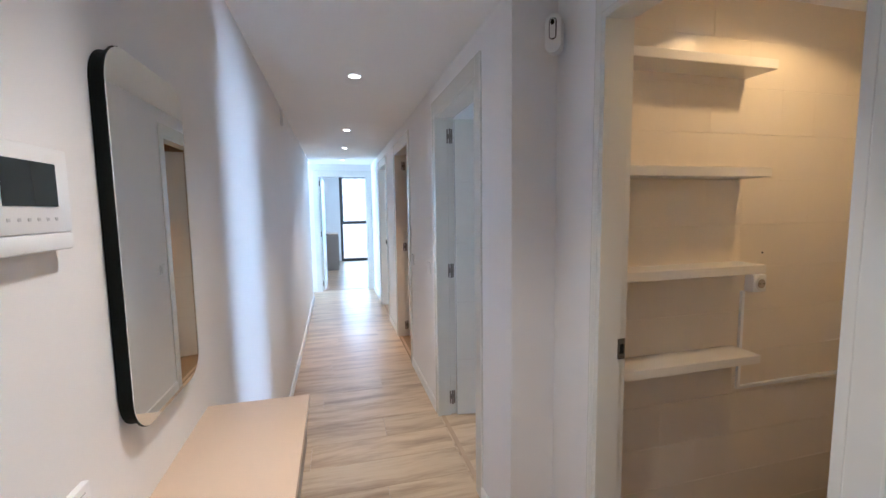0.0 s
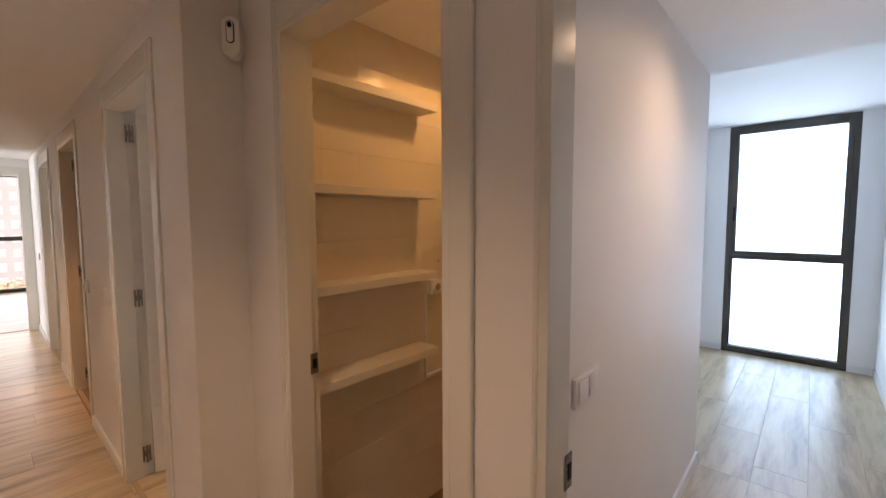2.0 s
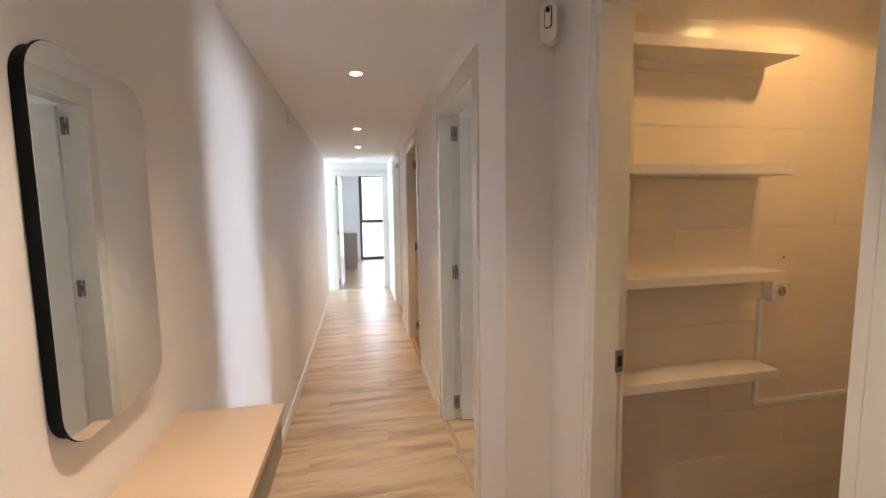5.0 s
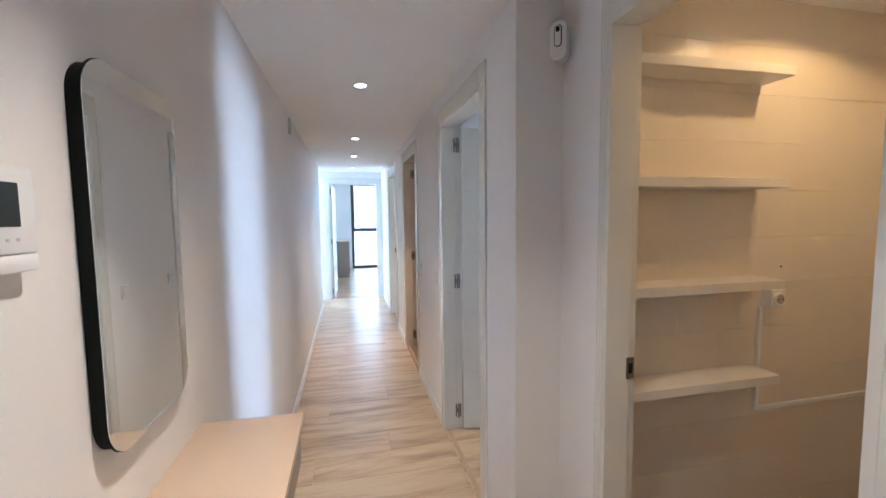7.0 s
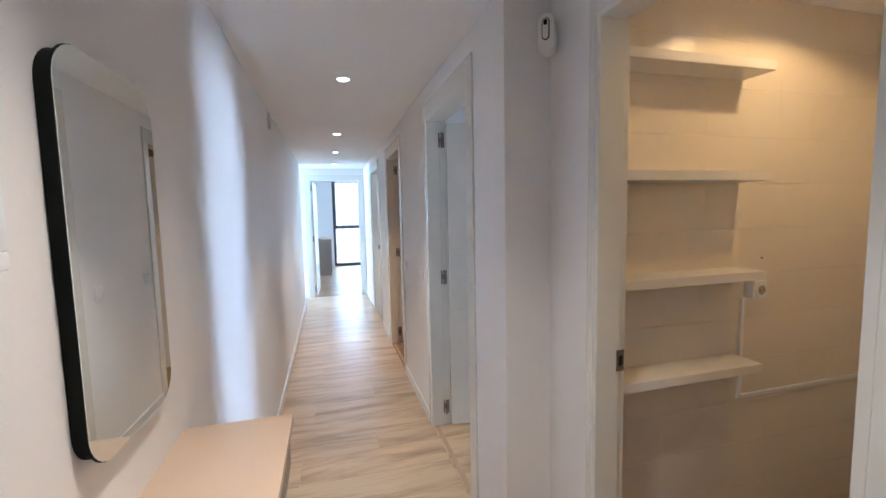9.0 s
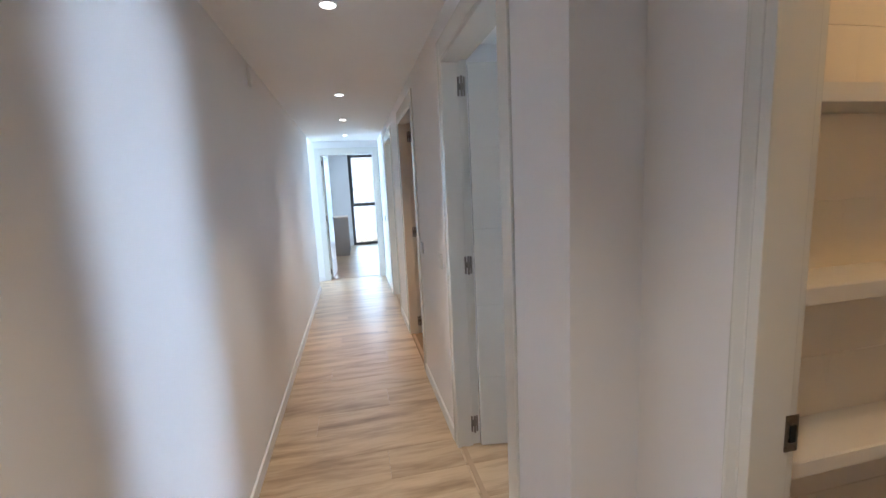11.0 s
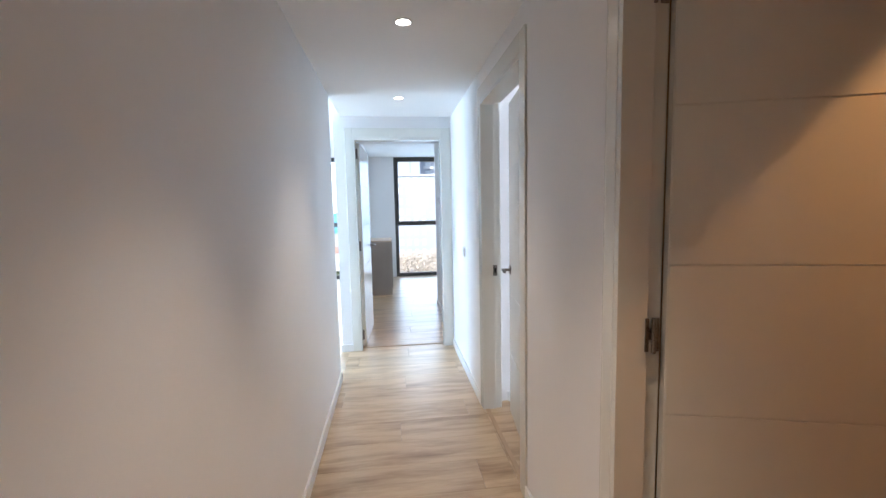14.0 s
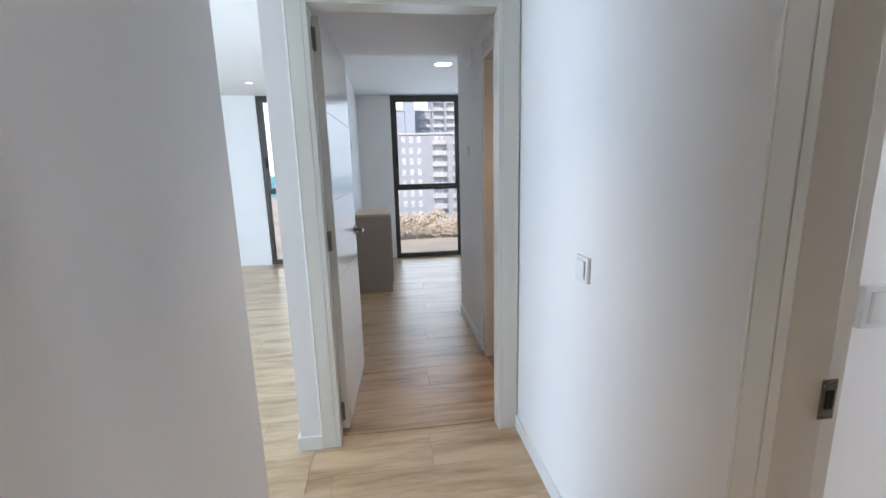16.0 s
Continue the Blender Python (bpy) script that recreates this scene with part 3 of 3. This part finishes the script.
part("run", boxes((0.008, 0.74, -0.012, 0, -0.001, 0.015), bevel=0.002), PLASTIC, duct)
for z in (1.215, 1.10):
    bm = bmesh.new()
    add_tube(bm, 0.0035, 0.0035, 0.004, pose(0, 0, 0, 90), 12)
    tagged(part("wall_plug", bm, BLACK, m=pose(1.684, 0.983, z)), "small dark screw hole plug in a tile", "wall plug", "wall plugs")

# ---- hall ----
console = thing("console_shelf", "floating console with a beige top and taupe drawer fronts", "console table", pose(XL, 0.53, 0.0))
part("top", boxes((0.0, 0.277, -0.42, 0.40, 0.842, 0.862), bevel=0.0015), BEIGE_TOP, console, "beige laminate top")
part("body", boxes((0.0, 0.245, -0.415, 0.394, 0.722, 0.838), bevel=0.0015), TAUPE, console)
for y0, y1 in ((-0.415, -0.012), (-0.008, 0.394)):
    part("drawer_front", boxes((0.2455, 0.264, y0, y1, 0.718, 0.836), bevel=0.0015), TAUPE, console, "taupe drawer front")

mir = thing("wall_mirror", "frameless rounded mirror with a black edge above the console", "mirror", pose(XL + 0.002, 0.620, 1.360, 0, 0, -0.6))
part("back_panel", rounded_plate(0.322, 0.660, 0.060, 0.021), BLACK, mir, "black backing with a deep edge", smooth=True)
part("rim", rounded_plate(0.336, 0.674, 0.066, 0.0035), BLACK, mir, "thin dark rim", pose(0.0215, 0, 0), smooth=True)
bm = rounded_plate(0.334, 0.672, 0.065, 0.0015)
front = [f for f in bm.faces if all(abs(v.co.x - 0.0015) < 1e-6 for v in f.verts)]
bmesh.ops.inset_region(bm, faces=front, thickness=0.014, depth=0.0006)
part("glass", bm, MIRROR, mir, "silvered glass with a bevelled rim", pose(0.0252, 0, 0))

com = thing("video_intercom", "white video intercom with a dark screen on the wall", "intercom", pose(XL, 0.265, 1.433))
part("back_plate", boxes((0, 0.006, -0.070, 0.070, -0.060, 0.060), bevel=0.001), GREY_MARK, com)
part("housing", boxes((0.006, 0.022, -0.077, 0.077, -0.0425, 0.0655), bevel=0.003), PLASTIC, com, smooth=True)
part("lower_cover", boxes((0.006, 0.022, -0.077, 0.077, -0.0655, -0.0433), bevel=0.003), PLASTIC, com, smooth=True)
part("screen", boxes((0.0222, 0.0230, -0.046, 0.0485, -0.009, 0.045), bevel=0.0003), SCREEN, com, "dark unlit screen")
for k in range(6):
    part("button_mark", boxes((0.0222, 0.0226, -0.042 + 0.0165 * k, -0.037 + 0.0165 * k, -0.027, -0.023)), GREY_MARK, com)


def switch(name, label, m, gangs=1, group="light switches"):
    """A white plate in the local xz plane, facing local -y."""
    root = thing(name, label, "light switch", m, group)
    w = 0.082 + 0.071 * (gangs - 1)
    part("plate", boxes((-w / 2, w / 2, -0.011, 0, -0.041, 0.041), bevel=0.002), PLASTIC, root, smooth=True)
    for k in range(gangs):
        c = (k - (gangs - 1) / 2) * 0.071
        # Grey slip that draws the shadow line round the rocker.
        part("rocker_shadow", boxes((c - 0.0275, c + 0.0275, -0.0116, -0.010, -0.0305, 0.0305)), GREY_MARK, root)
        part("rocker", boxes((c - 0.026, c + 0.026, -0.0155, -0.011, -0.029, 0.029), bevel=0.002), PLASTIC, root, smooth=True)


switch("light_switch", "white single light switch on the corridor wall", pose(XR, 2.535, 0.995, 0, 0, -90))
switch("light_switch", "white single light switch on the corridor wall", pose(XR, 3.168, 0.985, 0, 0, -90))
switch("light_switch", "white single light switch on the corridor wall", pose(XR, 6.45, 1.00, 0, 0, -90))
switch("light_switch", "white double light switch on the bedroom wall", pose(1.235, 0.03, 0.965, 0, 0, 0), 2)
switch("light_switch", "white double switch plate under the intercom", pose(XL, 0.266, 0.988, 0, 0, 90), 2)
switch("light_switch", "white light switch behind the ajar door", pose(0.90, 5.87, 1.05, 0, 0, 0))
switch("light_switch", "white switch on the kitchen wall above the cabinet", pose(-0.37, 10.1, 1.60, 0, 0, 90))
switch("thermostat", "white wall control beside the kitchen", pose(0.652, 8.50, 1.45, 0, 0, -90))

sen = thing("alarm_detector", "white rounded alarm detector in the hall corner", "alarm sensor", pose(0.757, 1.057, 2.025, 0, 0, 135))
FACE = pose(0, 0.015, 0, 0, 0, 90)
part("housing", rounded_plate(0.056, 0.130, 0.027, 0.040), PLASTIC, sen, m=FACE @ pose(-0.02, 0, 0), smooth=True)
rim = part("lens_rim", rounded_plate(0.026, 0.072, 0.0125, 0.003), BLACK, sen, "dark oval lens rim", FACE @ pose(0.0203, 0, 0.014))
part("lens", rounded_plate(0.020, 0.066, 0.0095, 0.002), PLASTIC, rim, "pale lens insert", pose(0.0031, 0, 0))
part("eye", rounded_plate(0.013, 0.018, 0.006, 0.002), BLACK, rim, "", pose(0.0053, 0, 0.021))

box_ob = thing("ceiling_sensor", "small white sensor high on the corridor wall", "sensor", pose(XL, 3.06, 2.12))
part("body", boxes((0, 0.022, -0.02, 0.02, -0.06, 0.06), bevel=0.004), PLASTIC, box_ob, smooth=True)

# ---- kitchen beyond the end door ----
cab = thing("low_cabinet", "taupe laminate base cabinet with a lighter top", "cabinet", pose(-0.35, 9.72, 0))
part("body", boxes((0.0, 0.365, 0.004, 0.70, 0.0, 0.842), bevel=0.002), TAUPE, cab)
part("side_panel", boxes((-0.0, 0.367, -0.018, 0.0, 0.0, 0.845), bevel=0.002), TAUPE, cab)
part("worktop", boxes((-0.005, 0.375, -0.02, 0.71, 0.846, 0.866), bevel=0.002), BEIGE_TOP, cab, "pale laminate worktop")
for y0, y1 in ((0.006, 0.35), (0.354, 0.698)):
    part("door", boxes((0.3655, 0.383, y0, y1, 0.10, 0.84), bevel=0.002), TAUPE, cab)

vent = thing("wall_vent", "white square vent cover high on the kitchen wall", "vent", pose(0.652, 8.37, 2.10))
part("plate", boxes((-0.008, 0, -0.05, 0.05, -0.06, 0.06), bevel=0.002), PLASTIC, vent)
# ---- outside ----
structure("ground", boxes((-1500, 1500, -1500, 330, -17.0, -16.0)), EARTH, "dry pale ground reaching to the shore", "ground")
haze = glow("hazy_sky", (0.90, 0.96, 1.0), 1.5)
structure("backdrop", boxes((-4000, 1200, 3500, 3520, -16.2, 2600)), haze, "pale hazy sky above the sea", "sky")
structure("water", boxes((-4000, 4000, 330.5, 4500, -17.0, -16.2)), SEA, "turquoise sea up to the horizon", "water")


def apartment(x0, x1, y0, depth, z0, z1, mat, columns, balconies, label, storey=3.0):
    root = thing("apartment_building", label, "building", pose((x0 + x1) / 2, y0, z0))
    w, hgt = x1 - x0, z1 - z0
    part("wall", boxes((-w / 2, w / 2, 0, depth, 0, hgt)), mat, root)
    part("roof", boxes((-w / 2 - 0.3, w / 2 + 0.3, -0.3, depth, hgt, hgt + 0.5)), FACADE_WHITE, root)
    pane = mesh_of("window", boxes((-0.55, 0.55, -0.06, 0.02, 0.5, 2.3)), PANE_FAR)
    slab = mesh_of("balcony", boxes((-1.9, 1.9, -1.3, 0, 0.0, 0.18), (-1.9, 1.9, -1.3, -1.2, 0.18, 1.1), (-1.9, -1.8, -1.2, 0, 0.18, 1.1), (1.8, 1.9, -1.2, 0, 0.18, 1.1)), FACADE_WHITE)
    for f in range(int(hgt / storey)):
        for c in columns:
            o = new("window", pane)
            o.parent, o.matrix_basis = root, pose(c - (x0 + x1) / 2, 0, f * storey + 0.3)
        for c in balconies:
            o = new("balcony", slab)
            o.parent, o.matrix_basis = root, pose(c - (x0 + x1) / 2, 0, f * storey + 0.2)
            o = new("window", pane)
            o.parent, o.matrix_basis = root, pose(c - (x0 + x1) / 2, 0, f * storey + 0.3) @ Matrix.Diagonal((2.2, 1, 1, 1))
    return root


apartment(-5, 28, 125, 14, -16, 11, FACADE, (-3.2, -1.0, 1.2, 3.0, 5.2, 7.4, 9.6), (15.2, 21.0, 25.5), "grey apartment block with white balconies and windows")
apartment(-9, 7.6, 160, 16, -16, 22.2, FACADE_FAR, (-6.5, -3.5, 0.0), (), "distant slate grey tower block, haze put into its colour")
apartment(7.7, 11.2, 158, 16, -16, 33, FACADE_FAR, (), (), "distant blank slate stair tower between the blocks, haze put into its colour")
apartment(11.4, 18.4, 170, 16, -16, 23.2, FACADE, (), (15.4,), "distant grey apartment block with white balconies")
apartment(18.6, 34, 170, 16, -16, 33, FACADE, (), (21.0, 26.0, 31.0), "distant tall grey apartment tower with white balconies")


def tree(x, y, z, h, mat, seed):
    rng = random.Random(seed)
    root = thing("tree", "dry ochre street tree in front of the flats" if mat is LEAF_DRY else "green tree among the houses below", "tree", pose(x, y, z), "trees outside")
    bm = bmesh.new()
    add_tube(bm, 0.05 * h, 0.025 * h, 0.5 * h, pose(0, 0, 0.25 * h), 8)
    for k in range(5):
        a = k * 72 + rng.uniform(-20, 20)
        add_tube(bm, 0.02 * h, 0.006 * h, 0.42 * h, pose(0, 0, 0.45 * h, 0, 0, a) @ pose(0.13 * h, 0, 0.14 * h, 0, 42), 6)
    part("trunk", bm, BARK, root)
    verts, faces = [], []
    for k in range(1500):
        a, r = rng.uniform(0, 6.283), 0.42 * h * rng.random() ** 0.45
        e = rng.uniform(-0.9, 1.2)
        c = Vector((r * math.cos(a) * math.cos(e * 0.8), r * math.sin(a) * math.cos(e * 0.8), 0.58 * h + 0.40 * h * math.sin(e) * rng.uniform(0.5, 1.05)))
        q = Euler((rng.uniform(0, 6), rng.uniform(0, 6), rng.uniform(0, 6))).to_matrix()
        s = 0.032 * h * rng.uniform(0.6, 1.3)
        i = len(verts)
        verts += [c + q @ Vector(v) * s for v in ((-1, -0.5, 0), (1, -0.5, 0.1), (0.9, 0.6, 0), (-0.8, 0.5, 0.15))]
        faces.append((i, i + 1, i + 2, i + 3))
    me = bpy.data.meshes.new("crown")
    me.from_pydata([tuple(v) for v in verts], [], faces)
    me.materials.append(mat)
    crown = new("crown", me)
    crown.parent = root


for k in range(22):
    tree(-4 + 1.5 * k + 0.8 * math.sin(k * 3), 112 + 5 * math.cos(k * 2.1), -16, 5.4 + 1.6 * math.sin(k * 1.7), LEAF_DRY, k)
for k in range(7):
    tree(-34 + 5 * k, 90 + 9 * math.sin(k * 2.3), -16, 6 + 1.5 * math.cos(k), LEAF_GREEN, 40 + k)


def house(x, y, w, d, h, turn):
    root = thing("house", "low white house with a clay roof below the flat", "house", pose(x, y, -16, 0, 0, turn), "houses outside")
    part("wall", boxes((-w / 2, w / 2, -d / 2, d / 2, 0, h)), FACADE_WHITE, root)
    bm = bmesh.new()
    a = [bm.verts.new(v) for v in ((-w / 2 - 0.3, -d / 2 - 0.3, h), (w / 2 + 0.3, -d / 2 - 0.3, h), (w / 2 + 0.3, d / 2 + 0.3, h), (-w / 2 - 0.3, d / 2 + 0.3, h), (-w / 2, 0, h + 1.8), (w / 2, 0, h + 1.8))]
    for q in ((0, 1, 5, 4), (2, 3, 4, 5), (0, 4, 3), (1, 2, 5), (0, 3, 2, 1)):
        bm.faces.new([a[i] for i in q])
    part("roof", bm, ROOF_TILE, root)
    for k in range(3):
        part("window", boxes((-w / 3 + k * w / 3 - 0.5, -w / 3 + k * w / 3 + 0.5, -d / 2 - 0.05, -d / 2 + 0.02, 1.0, 2.3)), PANE_FAR, root)


for x, y, w, d, h, turn in ((-62, 190, 12, 9, 5, 10), (-46, 215, 10, 9, 6, -8), (-30, 170, 11, 8, 4, 20), (-20, 140, 9, 8, 4, 5),
                            (90, 10, 12, 10, 7, 85), (110, -14, 14, 10, 6, 95), (130, 24, 12, 10, 9, 80), (150, -2, 16, 12, 12, 90)):
    house(x, y, w, d, h, turn)

# ---- floors: planks ----
structure("subfloor", boxes((-4.62, 5.57, -1.52, 11.62, -0.25, -0.0125)), CONCRETE, "concrete slab under the plank floor", "floor slab")
PLANK, PITCH, ROW0 = 1.29, 0.2375, 1.91
plank_meshes = {}


def plank_mesh(lx, ly):
    key = (round(lx, 3), round(ly, 3))
    if key not in plank_meshes:
        plank_meshes[key] = mesh_of("plank", boxes((-lx / 2, lx / 2, -ly / 2, ly / 2, -0.012, 0.0)), OAK)
        bm = bmesh.new()
        bm.from_mesh(plank_meshes[key])
        top = [e for e in bm.edges if all(v.co.z > -0.001 for v in e.verts)]
        bmesh.ops.bevel(bm, geom=top, offset=0.0005, segments=1, affect='EDGES')
        bm.to_mesh(plank_meshes[key])
        bm.free()
    return plank_meshes[key]


def plank_floor(name, label, regions):
    """Rows of planks laid along x over rectangles x0, x1, y0, y1."""
    root = thing(name, label, "floor", kind="structure")
    gap = 0.0011
    for x0, x1, y0, y1 in regions:
        r = math.floor((y0 - ROW0) / PITCH)
        while ROW0 + r * PITCH < y1 - 1e-6:
            ya, yb = max(y0, ROW0 + r * PITCH), min(y1, ROW0 + (r + 1) * PITCH)
            start = ((r * 0.347 + 0.0) % 1.0) * PLANK - 4.0 * PLANK - 0.216
            x = start
            while x < x1 and yb - ya > 0.004:
                xa, xb = max(x, x0), min(x + PLANK, x1)
                if xb - xa > 0.004:
                    ob = new("plank", plank_mesh(xb - xa - gap, yb - ya - gap))
                    ob.parent, ob.location = root, ((xa + xb) / 2, (ya + yb) / 2, 0.0)
                x += PLANK
            r += 1
    return root


plank_floor("floor", "light oak laminate planks laid across the corridor",
            [(XL, XH, -1.4, 1.11), (XL, XR, 1.11, 7.185)])
plank_floor("floor_kitchen", "light oak laminate planks in the kitchen", [(-0.37, 0.652, 7.197, 8.93), (-0.37, 2.7, 8.93, 11.5)])
plank_floor("floor_bedroom_a", "light oak laminate planks in the bright bedroom", [(XH, 2.85, -0.90, 0.03), (2.85, 5.45, -0.90, 0.5)])
plank_floor("floor_living", "light oak laminate planks in the living room", [(-4.5, -0.525, 5.4, 6.42), (-4.5, XL, 6.42, 7.11), (-4.5, -0.468, 7.11, 11.5)])
plank_floor("floor_bedroom_c", "light oak laminate planks behind the open door", [(XR, 3.2, 1.52, 3.2)])
plank_floor("floor_bedroom_d", "light oak laminate planks behind the ajar door", [(XR, 3.2, 4.975, 5.87)])
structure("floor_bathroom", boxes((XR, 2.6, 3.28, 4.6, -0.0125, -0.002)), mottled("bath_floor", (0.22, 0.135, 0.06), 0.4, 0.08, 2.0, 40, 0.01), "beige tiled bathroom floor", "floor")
structure("floor_pantry", boxes((XH + 0.001, 2.35, 0.13, 0.99, -0.0125, -0.001)), mottled("pantry_floor", (0.22, 0.14, 0.08), 0.45, 0.08, 2.0, 40, 0.01), "brown tiled pantry floor", "floor")
structure("floor_utility", boxes((0.652, 2.7, 7.23, 8.83, -0.0125, -0.002)), CONCRETE, "plain floor of the utility room", "floor")
for r in ((-0.262, 0.492, 7.178, 7.204), (0.622, 0.648, D1[0], D1[1]), (0.622, 0.648, D2[0], D2[1]), (0.622, 0.648, D3[0], D3[1])):
    tagged(part("threshold", boxes((*r, 0.0008, 0.005), bevel=0.0015), STRIP), "flat brown threshold strip in the doorway", "threshold", "thresholds", "structure")

# ---- pantry tiles ----
tiles = tagged(part("tiled_wall", boxes((0.902, 2.35, 0.9862, 0.9898, 0.0, 2.22)), GROUT), "cream glazed square tiles on the pantry wall", "tiled wall", kind="structure")
TS = 0.179


def tile_mesh(w, h):
    bm = boxes((-w / 2, w / 2, 0, 0.0035, -h / 2, h / 2))
    es = [e for e in bm.edges if all(v.co.y < 0.001 for v in e.verts) and abs(e.verts[0].co.z - e.verts[1].co.z) < 0.001]
    bmesh.ops.bevel(bm, geom=es, offset=0.0009, segments=1, affect='EDGES')
    return mesh_of("tile", bm, TILE)


tile_cache = {}
xs = [0.902] + [1.206 + TS * k for k in range(-1, 7)] + [2.35]
zs = [0.0] + [0.977 + TS * k for k in range(-5, 7)] + [2.22]
for xa, xb in zip(xs, xs[1:]):
    for za, zb in zip(zs, zs[1:]):
        if xb - xa < 0.01 or zb - za < 0.01:
            continue
        key = (round(xb - xa - 0.0002, 4), round(zb - za - 0.0005, 4))
        if key not in tile_cache:
            tile_cache[key] = tile_mesh(*key)
        ob = new("tile", tile_cache[key])
        ob.parent, ob.location = tiles, ((xa + xb) / 2, 0.9840, (za + zb) / 2)
        ob.rotation_euler = (random.uniform(-0.0035, 0.0035), 0, random.uniform(-0.0035, 0.0035))
